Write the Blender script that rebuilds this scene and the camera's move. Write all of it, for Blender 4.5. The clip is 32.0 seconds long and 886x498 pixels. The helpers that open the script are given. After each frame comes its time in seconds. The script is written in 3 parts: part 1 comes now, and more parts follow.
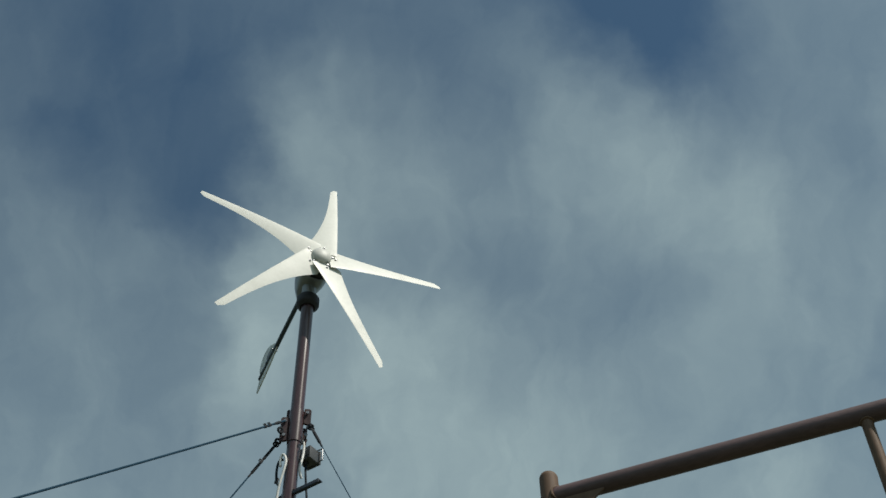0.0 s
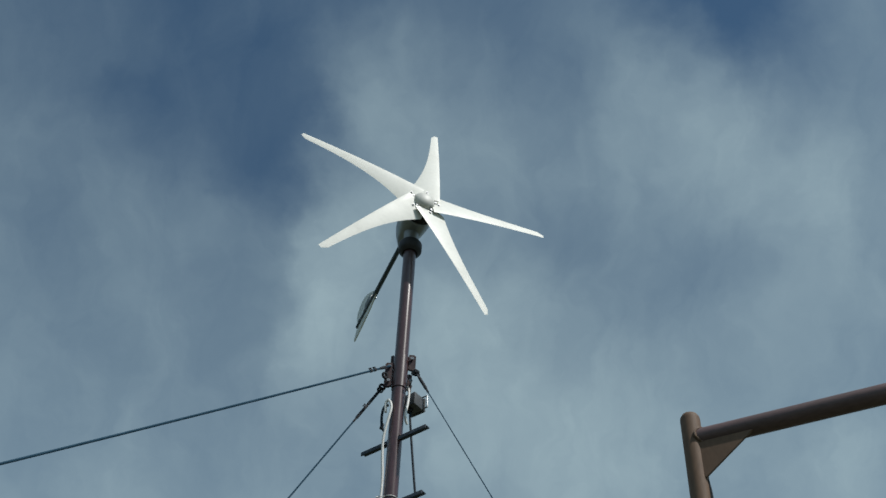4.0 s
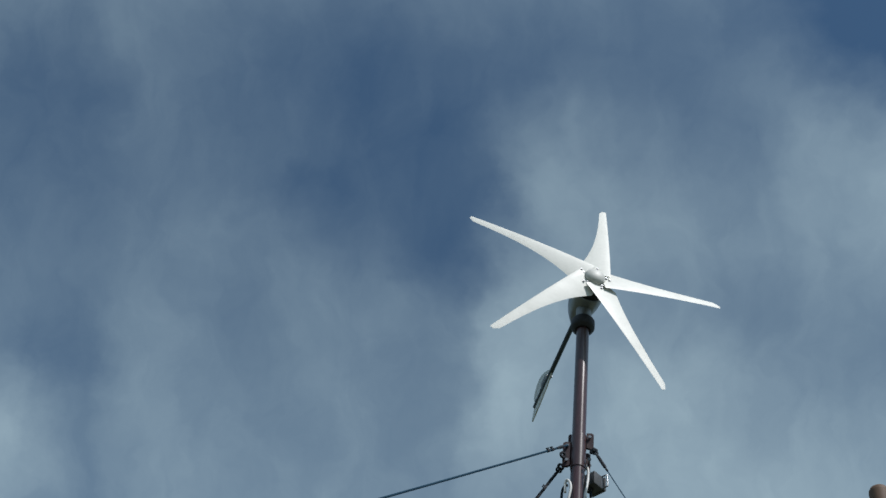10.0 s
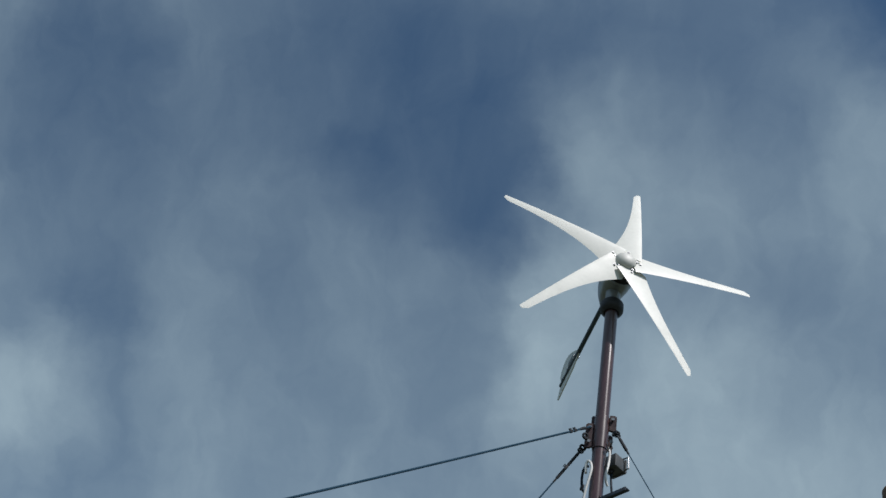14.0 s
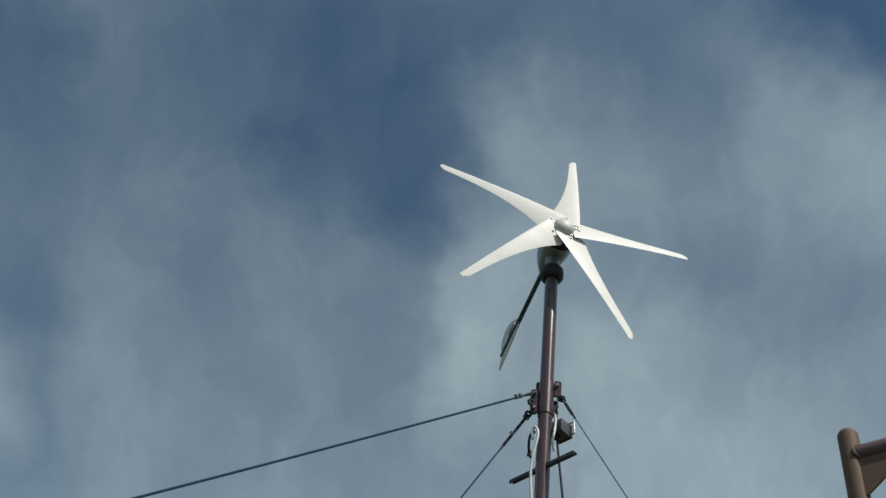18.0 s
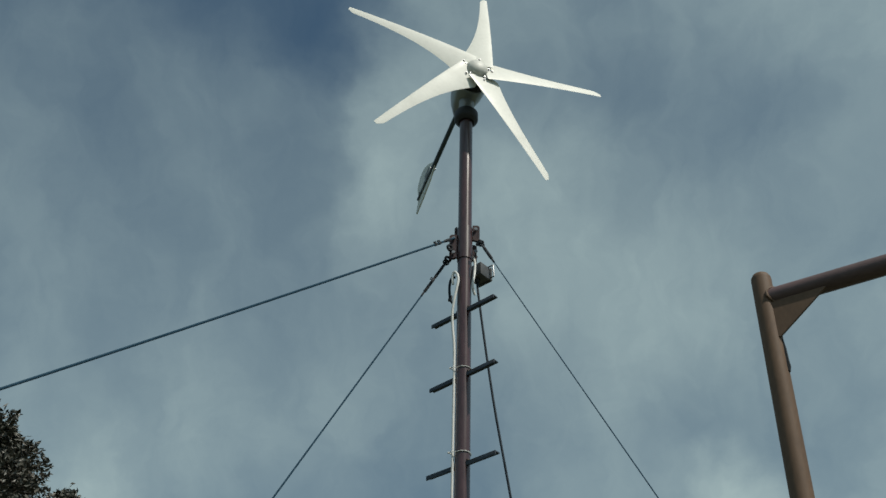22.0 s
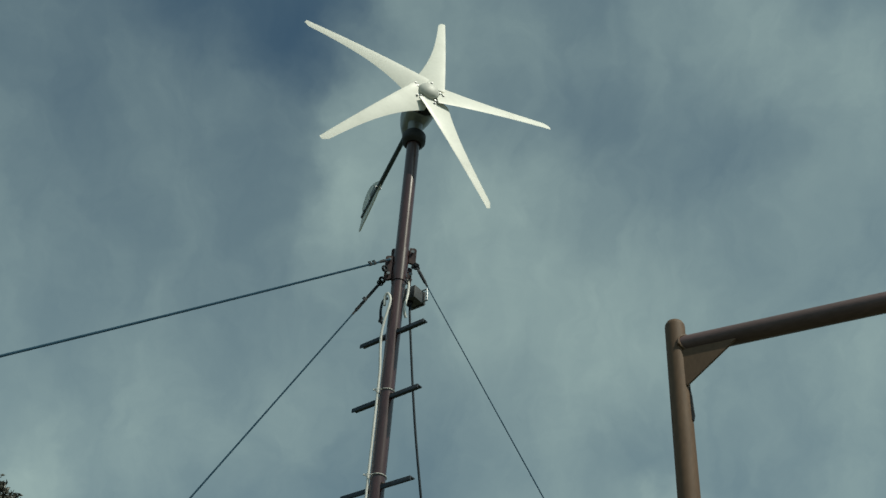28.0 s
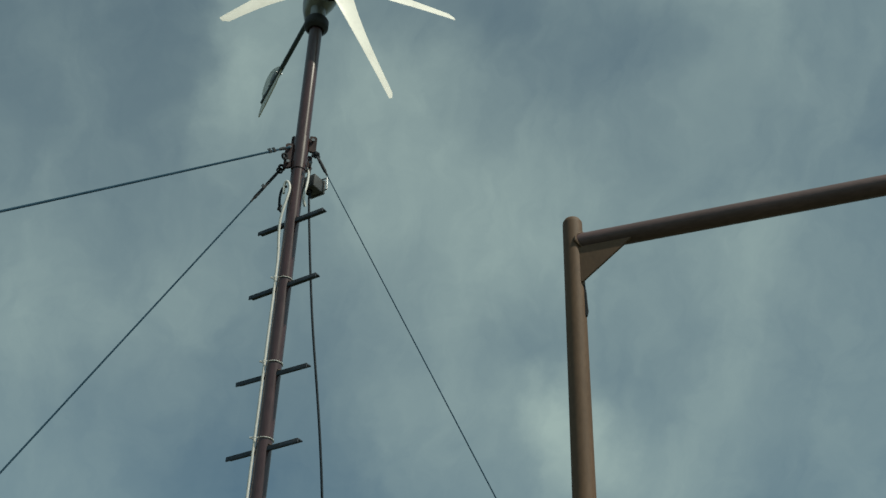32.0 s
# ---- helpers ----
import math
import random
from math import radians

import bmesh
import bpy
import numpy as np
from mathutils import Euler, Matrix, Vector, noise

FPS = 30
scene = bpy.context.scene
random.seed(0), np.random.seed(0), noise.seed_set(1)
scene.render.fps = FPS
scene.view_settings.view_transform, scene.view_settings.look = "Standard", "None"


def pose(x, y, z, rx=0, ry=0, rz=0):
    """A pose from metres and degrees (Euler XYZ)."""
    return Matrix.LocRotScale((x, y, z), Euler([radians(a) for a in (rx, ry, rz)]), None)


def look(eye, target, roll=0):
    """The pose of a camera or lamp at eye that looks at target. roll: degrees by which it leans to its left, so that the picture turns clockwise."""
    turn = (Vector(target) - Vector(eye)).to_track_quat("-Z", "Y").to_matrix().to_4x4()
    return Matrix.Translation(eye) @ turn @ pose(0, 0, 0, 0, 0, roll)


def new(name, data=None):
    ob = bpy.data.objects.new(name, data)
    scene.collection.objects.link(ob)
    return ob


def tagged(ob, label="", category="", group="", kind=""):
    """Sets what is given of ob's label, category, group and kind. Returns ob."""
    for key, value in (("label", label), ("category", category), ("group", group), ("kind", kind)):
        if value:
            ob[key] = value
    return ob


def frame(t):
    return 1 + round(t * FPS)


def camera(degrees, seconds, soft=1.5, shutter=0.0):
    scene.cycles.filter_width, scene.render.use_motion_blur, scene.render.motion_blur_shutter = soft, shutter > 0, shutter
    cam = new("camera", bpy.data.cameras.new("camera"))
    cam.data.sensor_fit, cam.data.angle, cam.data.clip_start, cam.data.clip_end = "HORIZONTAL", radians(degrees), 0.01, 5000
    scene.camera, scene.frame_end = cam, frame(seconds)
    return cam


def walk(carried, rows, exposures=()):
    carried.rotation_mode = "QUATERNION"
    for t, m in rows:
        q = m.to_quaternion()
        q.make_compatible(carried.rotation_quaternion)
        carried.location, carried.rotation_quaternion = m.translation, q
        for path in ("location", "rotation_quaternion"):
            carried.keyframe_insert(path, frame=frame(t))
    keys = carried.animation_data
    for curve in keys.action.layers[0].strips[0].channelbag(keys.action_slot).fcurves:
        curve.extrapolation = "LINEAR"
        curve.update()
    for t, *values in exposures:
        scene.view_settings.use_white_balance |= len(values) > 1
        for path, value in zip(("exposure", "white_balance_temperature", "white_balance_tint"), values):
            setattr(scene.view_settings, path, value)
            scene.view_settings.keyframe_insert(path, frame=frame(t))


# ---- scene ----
cam = camera(41.0, 32.0, soft=1.5)
# seconds, eye, target, roll in degrees
PATH = [
    (0, (0.234, -0.254, 1.589), (0.373, 1.086, 3.067), -1.3),
    (0.5, (0.242, -0.268, 1.611), (0.391, 1.081, 3.08), -2.8),
    (1, (0.252, -0.271, 1.596), (0.404, 1.064, 3.078), -1.8),
    (1.5, (0.279, -0.296, 1.612), (0.443, 1.07, 3.064), -3.3),
    (2, (0.292, -0.267, 1.611), (0.42, 1.132, 3.034), -2.9),
    (2.5, (0.268, -0.255, 1.62), (0.396, 1.128, 3.059), -3.0),
    (3, (0.217, -0.197, 1.634), (0.335, 1.171, 3.089), -2.8),
    (3.5, (0.161, -0.143, 1.63), (0.317, 1.203, 3.101), -3.5),
    (4, (0.067, -0.059, 1.626), (0.098, 1.327, 3.067), 2.9),
    (4.5, (0.027, -0.029, 1.614), (0.0, 1.353, 3.059), 4.2),
    (6.5, (0.081, -0.007, 1.623), (-0.05, 1.335, 3.1), 5.9),
    (7, (0.082, -0.007, 1.62), (-0.062, 1.328, 3.102), 6.1),
    (7.5, (0.078, -0.017, 1.613), (-0.087, 1.316, 3.095), 6.7),
    (8, (0.076, -0.031, 1.619), (-0.108, 1.297, 3.102), 7.3),
    (8.5, (0.08, -0.016, 1.614), (-0.123, 1.317, 3.091), 8.4),
    (9, (0.089, -0.031, 1.623), (-0.123, 1.286, 3.113), 8.6),
    (9.5, (0.1, -0.052, 1.621), (-0.134, 1.254, 3.118), 8.9),
    (10, (0.113, -0.07, 1.618), (-0.164, 1.214, 3.126), 10.0),
    (10.5, (0.123, -0.095, 1.611), (-0.167, 1.189, 3.116), 11.2),
    (11, (0.135, -0.122, 1.6), (-0.181, 1.158, 3.104), 13.3),
    (11.5, (0.143, -0.147, 1.586), (-0.169, 1.129, 3.095), 14.4),
    (12, (0.148, -0.164, 1.582), (-0.166, 1.113, 3.09), 15.2),
    (12.5, (0.148, -0.169, 1.593), (-0.171, 1.124, 3.085), 15.3),
    (13, (0.146, -0.164, 1.599), (-0.181, 1.139, 3.081), 15.3),
    (13.5, (0.144, -0.149, 1.595), (-0.193, 1.162, 3.067), 15.3),
    (14, (0.14, -0.133, 1.606), (-0.197, 1.186, 3.07), 14.0),
    (14.5, (0.138, -0.124, 1.597), (-0.205, 1.245, 3.013), 13.6),
    (16.5, (0.138, -0.113, 1.556), (-0.266, 1.118, 3.079), 13.5),
    (17, (0.131, -0.095, 1.578), (-0.221, 1.188, 3.071), 10.0),
    (17.5, (0.1, -0.05, 1.583), (-0.146, 1.266, 3.069), 7.8),
    (18, (0.077, -0.034, 1.602), (-0.135, 1.31, 3.067), 8.4),
    (18.5, (0.026, -0.02, 1.651), (-0.041, 1.399, 3.058), 4.4),
    (19, (0.015, -0.055, 1.647), (-0.114, 1.398, 3.015), 4.8),
    (19.5, (-0.006, -0.084, 1.638), (-0.126, 1.344, 3.032), 5.9),
    (20, (-0.013, -0.095, 1.672), (-0.075, 1.366, 3.036), 3.1),
    (20.5, (0.012, -0.087, 1.642), (-0.084, 1.346, 3.033), 2.3),
    (21, (0.055, -0.102, 1.628), (-0.091, 1.307, 3.04), 3.7),
    (21.5, (0.042, -0.059, 1.665), (-0.012, 1.489, 2.931), 1.4),
    (22, (0.06, -0.07, 1.677), (-0.001, 1.478, 2.942), 1.5),
    (22.5, (0.066, -0.095, 1.699), (-0.052, 1.494, 2.907), 3.5),
    (23, (0.059, -0.073, 1.719), (0.094, 1.543, 2.897), 3.0),
    (23.5, (0.074, -0.078, 1.717), (0.072, 1.492, 2.956), 4.3),
    (24, (0.08, -0.077, 1.719), (0.056, 1.513, 2.933), 3.9),
    (24.5, (0.099, -0.098, 1.705), (0.053, 1.438, 2.986), 4.0),
    (25, (0.113, -0.112, 1.678), (0.051, 1.389, 2.998), 5.2),
    (25.5, (0.107, -0.116, 1.684), (0.05, 1.393, 2.995), 5.4),
    (27.5, (0.147, -0.092, 1.694), (0.108, 1.418, 3.004), 4.7),
    (28, (0.169, -0.081, 1.704), (0.17, 1.447, 2.993), 4.4),
    (28.5, (0.163, -0.098, 1.702), (0.186, 1.42, 3.004), 3.5),
    (29, (0.147, -0.116, 1.703), (0.191, 1.405, 3.0), 3.1),
    (29.5, (0.135, -0.13, 1.704), (0.206, 1.42, 2.967), 2.3),
    (30, (0.14, -0.105, 1.698), (0.212, 1.447, 2.958), 3.2),
    (30.5, (0.143, -0.096, 1.715), (0.263, 1.468, 2.955), 2.1),
    (31, (0.14, -0.092, 1.722), (0.299, 1.52, 2.896), 2.4),
    (31.5, (0.143, -0.096, 1.718), (0.328, 1.525, 2.875), 2.0),
    (32, (0.155, -0.095, 1.709), (0.346, 1.532, 2.856), 1.9),
]
EXPOSURES = [(0.0, -0.03, 6700, 8), (2.0, -0.03, 6650, 10), (3.5, -0.03, 6350, 10), (7.0, -0.01, 6200, 11), (10.0, -0.01, 6090, 13), (13.0, -0.02, 6110, 13), (14.5, -0.03, 6230, 16), (17.0, -0.03, 6220, 16), (18.0, -0.04, 6560, 13), (19.0, -0.05, 6300, 11), (20.5, -0.08, 6050, 5), (22.0, -0.11, 6700, 7), (24.5, -0.14, 6900, 4), (29.5, -0.16, 6900, -1), (32.0, -0.16, 7000, 1)]
walk(cam, [(t, look(eye, target, roll)) for t, eye, target, roll in PATH], EXPOSURES)


# ------------------------------------------------------------------ light
SUN_AZ, SUN_EL = 133.0, 53.0       # degrees clockwise from +y, and above the horizon


def sun_way():
    a, e = radians(SUN_AZ), radians(SUN_EL)
    return Vector((math.sin(a) * math.cos(e), math.cos(a) * math.cos(e), math.sin(e)))


sun = new("sun", bpy.data.lights.new("sun", "SUN"))
sun.data.energy, sun.data.angle, sun.data.color = 3.2, radians(0.6), (1.0, 0.96, 0.89)
sun.matrix_world = look((0, 0, 30), Vector((0, 0, 30)) - sun_way())

world = bpy.data.worlds.new("sky")
scene.world = world
world.use_nodes = True
WN, WL = world.node_tree.nodes, world.node_tree.links
WN.clear()


def wnode(kind, operation="", interpolation_type=""):
    n = WN.new(kind)
    if operation:
        n.operation = operation
    if interpolation_type:
        n.interpolation_type = interpolation_type
    return n


def wmath(op, a, b=None):
    n = wnode("ShaderNodeMath", operation=op)
    for i, v in enumerate((a, b)):
        if v is None:
            continue
        if isinstance(v, (int, float)):
            n.inputs[i].default_value = v
        else:
            WL.new(v, n.inputs[i])
    return n.outputs[0]


def wvec(op, a, b=None, out=0):
    n = wnode("ShaderNodeVectorMath", operation=op)
    for i, v in enumerate((a, b)):
        if v is None:
            continue
        if isinstance(v, tuple):
            n.inputs[i].default_value = v
        else:
            WL.new(v, n.inputs[i])
    return n.outputs[out]


def wnoise(vec, scale, detail, rough=0.5, distort=0.0):
    n = wnode("ShaderNodeTexNoise")
    WL.new(vec, n.inputs["Vector"])
    n.inputs["Scale"].default_value, n.inputs["Detail"].default_value = scale, detail
    n.inputs["Roughness"].default_value, n.inputs["Distortion"].default_value = rough, distort
    return n


def build_sky():
    """A hazy blue sky with thin cloud: soft banks laid on a flat chart of the heavens, frayed by noise."""
    way = WN.new("ShaderNodeTexCoord").outputs["Generated"]
    e0 = radians(46)
    ahead = wmath("MAXIMUM", wvec("DOT_PRODUCT", way, (0, math.cos(e0), math.sin(e0)), 1), 0.18)
    u = wmath("DIVIDE", wvec("DOT_PRODUCT", way, (1, 0, 0), 1), ahead)
    v = wmath("DIVIDE", wvec("DOT_PRODUCT", way, (0, -math.sin(e0), math.cos(e0)), 1), ahead)
    join = WN.new("ShaderNodeCombineXYZ")
    WL.new(u, join.inputs[0])
    WL.new(v, join.inputs[1])
    chart = join.outputs[0]
    # fray the chart at two sizes
    coarse = wvec("SUBTRACT", wnoise(chart, 6.0, 3.0).outputs["Color"], (0.5, 0.5, 0.5))
    fine = wvec("SUBTRACT", wnoise(chart, 22.0, 4.0, 0.55).outputs["Color"], (0.5, 0.5, 0.5))
    bent = wvec("ADD", chart, wvec("MULTIPLY", coarse, (0.07, 0.07, 0.0)))
    bent = wvec("ADD", bent, wvec("MULTIPLY", fine, (0.050, 0.050, 0.0)))
    total = [wmath("ADD", 0.10, 0.0)]

    def puff(cu, cv, reach, weight):
        far = wvec("DISTANCE", bent, (cu, cv, 0.0), 1)
        r = wnode("ShaderNodeMapRange", interpolation_type="SMOOTHSTEP")
        WL.new(far, r.inputs["Value"])
        r.inputs["From Min"].default_value, r.inputs["From Max"].default_value = 0.0, reach
        r.inputs["To Min"].default_value, r.inputs["To Max"].default_value = weight, 0.0
        total[0] = wmath("ADD", total[0], r.outputs["Result"])

    # banks and gaps, from the left of the mast to the right of it
    puff(-0.536, -0.120, 0.090, 0.77)
    puff(-0.517, 0.136, 0.190, -0.72)
    puff(-0.497, 0.002, 0.090, -0.23)
    puff(-0.490, 0.233, 0.130, -0.43)
    puff(-0.483, -0.036, 0.090, -0.43)
    puff(-0.471, -0.143, 0.090, -0.31)
    puff(-0.398, -0.145, 0.130, 0.10)
    puff(-0.347, -0.329, 0.090, 0.28)
    puff(-0.338, 0.012, 0.090, -0.11)
    puff(-0.336, 0.228, 0.090, -0.32)
    puff(-0.316, 0.148, 0.090, -0.28)
    puff(-0.313, -0.229, 0.090, -0.14)
    puff(-0.308, -0.310, 0.280, 0.33)
    puff(-0.308, 0.062, 0.090, 0.18)
    puff(-0.284, -0.128, 0.090, -0.05)
    puff(-0.237, 0.233, 0.090, -0.44)
    puff(-0.220, 0.165, 0.280, -0.61)
    puff(-0.218, 0.097, 0.090, -0.32)
    puff(-0.218, 0.041, 0.130, 0.05)
    puff(-0.215, -0.300, 0.090, 0.20)
    puff(-0.210, 0.162, 0.090, -0.33)
    puff(-0.209, -0.392, 0.090, -0.17)
    puff(-0.197, -0.121, 0.130, -0.06)
    puff(-0.153, -0.053, 0.090, -0.20)
    puff(-0.121, 0.161, 0.090, -0.36)
    puff(-0.120, 0.065, 0.090, -0.69)
    puff(-0.120, -0.252, 0.130, 0.32)
    puff(-0.107, -0.165, 0.130, -0.12)
    puff(-0.100, 0.214, 0.130, -0.46)
    puff(-0.094, -0.077, 0.090, 0.20)
    puff(-0.087, -0.008, 0.090, 0.19)
    puff(-0.064, 0.143, 0.090, 0.52)
    puff(-0.050, 0.116, 0.090, 0.00)
    puff(-0.036, -0.053, 0.090, -0.15)
    puff(-0.020, -0.393, 0.190, -0.41)
    puff(-0.003, 0.166, 0.090, -0.29)
    puff(0.000, -0.246, 0.130, -0.21)
    puff(0.002, 0.233, 0.130, -0.34)
    puff(0.033, -0.030, 0.090, 0.23)
    puff(0.053, 0.075, 0.090, 0.37)
    puff(0.068, 0.166, 0.090, -0.17)
    puff(0.074, -0.176, 0.280, 0.54)
    puff(0.074, -0.370, 0.090, 0.20)
    puff(0.078, -0.225, 0.090, -0.12)
    puff(0.081, 0.062, 0.130, -0.35)
    puff(0.119, -0.082, 0.090, 0.15)
    puff(0.150, 0.079, 0.090, 0.14)
    puff(0.161, -0.364, 0.130, 0.27)
    puff(0.167, -0.062, 0.090, 0.11)
    puff(0.170, 0.199, 0.090, 0.18)
    puff(0.178, 0.005, 0.130, -0.30)
    puff(0.210, -0.300, 0.090, -0.32)
    puff(0.225, 0.097, 0.130, 0.63)
    puff(0.238, -0.001, 0.090, -0.09)
    puff(0.247, 0.251, 0.130, -1.19)
    puff(0.277, -0.382, 0.090, 0.47)
    puff(0.297, 0.077, 0.090, 0.15)
    puff(0.332, 0.198, 0.130, -0.31)
    puff(0.339, -0.389, 0.090, 0.19)
    puff(0.349, -0.251, 0.280, 0.36)
    puff(0.357, 0.062, 0.130, 0.33)
    puff(0.358, -0.034, 0.090, 0.16)
    puff(0.377, -0.171, 0.090, 0.29)
    puff(0.426, -0.365, 0.090, -0.25)
    puff(0.220, 0.255, 0.120, -0.68)
    puff(0.207, 0.130, 0.075, 0.08)
    puff(-0.045, 0.045, 0.09, 0.42)
    puff(-0.072, -0.055, 0.10, 0.32)
    puff(0.069, -0.049, 0.08, 0.15)
    puff(0.212, -0.308, 0.095, 0.30)
    puff(0.210, -0.322, 0.055, 0.60)
    puff(0.248, -0.338, 0.075, 0.50)
    puff(0.150, -0.260, 0.070, -0.18)
    puff(-0.135, 0.100, 0.10, -0.44)
    puff(0.160, 0.290, 0.105, -0.75)
    puff(0.100, 0.275, 0.14, -0.20)
    puff(0.025, 0.125, 0.14, 0.22)
    puff(0.025, 0.275, 0.14, -0.20)
    puff(0.100, 0.050, 0.14, 0.16)
    puff(0.175, 0.200, 0.14, -0.12)
    puff(0.100, 0.200, 0.14, -0.16)
    puff(0.250, -0.250, 0.14, -0.17)
    puff(0.100, -0.025, 0.14, -0.16)
    puff(-0.050, -0.100, 0.14, 0.16)
    puff(0.250, -0.325, 0.14, -0.16)
    puff(0.175, 0.125, 0.14, -0.15)
    puff(0.100, -0.175, 0.14, 0.14)
    puff(-0.050, 0.125, 0.14, 0.14)
    puff(0.175, -0.175, 0.14, 0.14)
    puff(0.100, -0.325, 0.14, 0.14)
    puff(0.250, 0.125, 0.14, -0.13)
    puff(-0.310, 0.125, 0.17, -0.15)
    puff(-0.352, -0.350, 0.060, 0.45)
    puff(-0.065, -0.430, 0.080, -0.35)
    # wisps drawn out along the wind, and fine billows
    def strand(turn, across, lengthwise, detail, distort):
        m = WN.new("ShaderNodeMapping")
        WL.new(bent, m.inputs["Vector"])
        m.inputs["Rotation"].default_value = (0, 0, radians(turn))
        m.inputs["Scale"].default_value = (across, lengthwise, 1.0)
        return wmath("SUBTRACT", wnoise(m.outputs[0], 1.0, detail, 0.55, distort).outputs[0], 0.5)

    billow = wmath("SUBTRACT", wnoise(bent, 10.0, 7.0, 0.58, 0.6).outputs[0], 0.5)
    d = wmath("ADD", total[0], wmath("MULTIPLY", strand(-25, 9.0, 3.4, 5.0, 0.35), 0.80))
    d = wmath("ADD", d, wmath("MULTIPLY", strand(-12, 26.0, 6.0, 4.0, 0.5), 0.42))
    d = wmath("ADD", d, wmath("MULTIPLY", billow, 0.72))
    # from stops of brightness to the share of cloud over the blue
    shine = wmath("MULTIPLY", wmath("POWER", 2.0, d), 0.202)
    cover = WN.new("ShaderNodeMapRange")
    WL.new(shine, cover.inputs["Value"])
    cover.inputs["From Min"].default_value, cover.inputs["From Max"].default_value = 0.078, 0.505
    sky = WN.new("ShaderNodeTexSky")
    sky.sky_type, sky.sun_disc = "NISHITA", False
    sky.sun_elevation, sky.sun_rotation = radians(SUN_EL), radians(SUN_AZ)
    sky.air_density, sky.dust_density, sky.ozone_density = 1.0, 1.2, 1.0
    clear = WN.new("ShaderNodeMix")
    clear.data_type, clear.blend_type = "RGBA", "MULTIPLY"
    clear.inputs["Factor"].default_value = 1.0
    WL.new(sky.outputs[0], clear.inputs["A"])
    clear.inputs["B"].default_value = (SKY_DIM * 0.78, SKY_DIM * 1.08, SKY_DIM * 1.12, 1)
    mix = WN.new("ShaderNodeMix")
    mix.data_type = "RGBA"
    WL.new(cover.outputs["Result"], mix.inputs["Factor"])
    WL.new(clear.outputs["Result"], mix.inputs["A"])
    mix.inputs["B"].default_value = CLOUD
    bg, out = WN.new("ShaderNodeBackground"), WN.new("ShaderNodeOutputWorld")
    WL.new(mix.outputs["Result"], bg.inputs["Color"])
    bg.inputs["Strength"].default_value = 1.0
    WL.new(bg.outputs[0], out.inputs[0])


SKY_DIM = 0.06
CLOUD = (0.416, 0.537, 0.557, 1)
build_sky()


# ------------------------------------------------------------------ materials
def material(name, colour, rough=0.6, metal=0.0, vary=0.25, grain=60.0, stain=5.0, bump=0.15, second=None, amount=0.35, coat=0.0, stretch=(1, 1, 1), shine=0.5):
    """Paint or metal with fine grain, larger stains of a second colour, uneven gloss and fine relief."""
    m = bpy.data.materials.new(name)
    m.use_nodes = True
    n, l = m.node_tree.nodes, m.node_tree.links
    b = n["Principled BSDF"]
    co = n.new("ShaderNodeTexCoord")
    mp = n.new("ShaderNodeMapping")
    mp.inputs["Scale"].default_value = stretch
    l.new(co.outputs["Object"], mp.inputs["Vector"])
    fine, large = n.new("ShaderNodeTexNoise"), n.new("ShaderNodeTexNoise")
    for t, s, d in ((fine, grain, 6.0), (large, stain, 5.0)):
        l.new(mp.outputs[0], t.inputs["Vector"])
        t.inputs["Scale"].default_value, t.inputs["Detail"].default_value = s, d
    ramp = n.new("ShaderNodeMapRange")
    l.new(large.outputs[0], ramp.inputs["Value"])
    ramp.inputs["From Min"].default_value, ramp.inputs["From Max"].default_value = 0.45, 0.72
    ramp.inputs["To Max"].default_value = amount
    mix = n.new("ShaderNodeMix")
    mix.data_type = "RGBA"
    l.new(ramp.outputs[0], mix.inputs["Factor"])
    mix.inputs["A"].default_value = (*colour, 1)
    mix.inputs["B"].default_value = (*(second or [c * 0.55 for c in colour]), 1)
    gain = n.new("ShaderNodeMapRange")
    l.new(fine.outputs[0], gain.inputs["Value"])
    gain.inputs["From Min"].default_value, gain.inputs["From Max"].default_value = 0.3, 0.7
    gain.inputs["To Min"].default_value, gain.inputs["To Max"].default_value = 1 - vary, 1 + vary
    mul = n.new("ShaderNodeVectorMath")
    mul.operation = "SCALE"
    l.new(mix.outputs["Result"], mul.inputs[0])
    l.new(gain.outputs[0], mul.inputs["Scale"])
    l.new(mul.outputs[0], b.inputs["Base Color"])
    gl = n.new("ShaderNodeMapRange")
    l.new(large.outputs[0], gl.inputs["Value"])
    gl.inputs["To Min"].default_value, gl.inputs["To Max"].default_value = max(rough - 0.15, 0.05), min(rough + 0.15, 1)
    l.new(gl.outputs[0], b.inputs["Roughness"])
    b.inputs["Metallic"].default_value = metal
    b.inputs["Specular IOR Level"].default_value = shine
    b.inputs["Coat Weight"].default_value = coat
    b.inputs["Coat Roughness"].default_value = 0.20
    bp = n.new("ShaderNodeBump")
    bp.inputs["Strength"].default_value, bp.inputs["Distance"].default_value = bump, 0.002
    l.new(fine.outputs[0], bp.inputs["Height"])
    l.new(bp.outputs[0], b.inputs["Normal"])
    return m


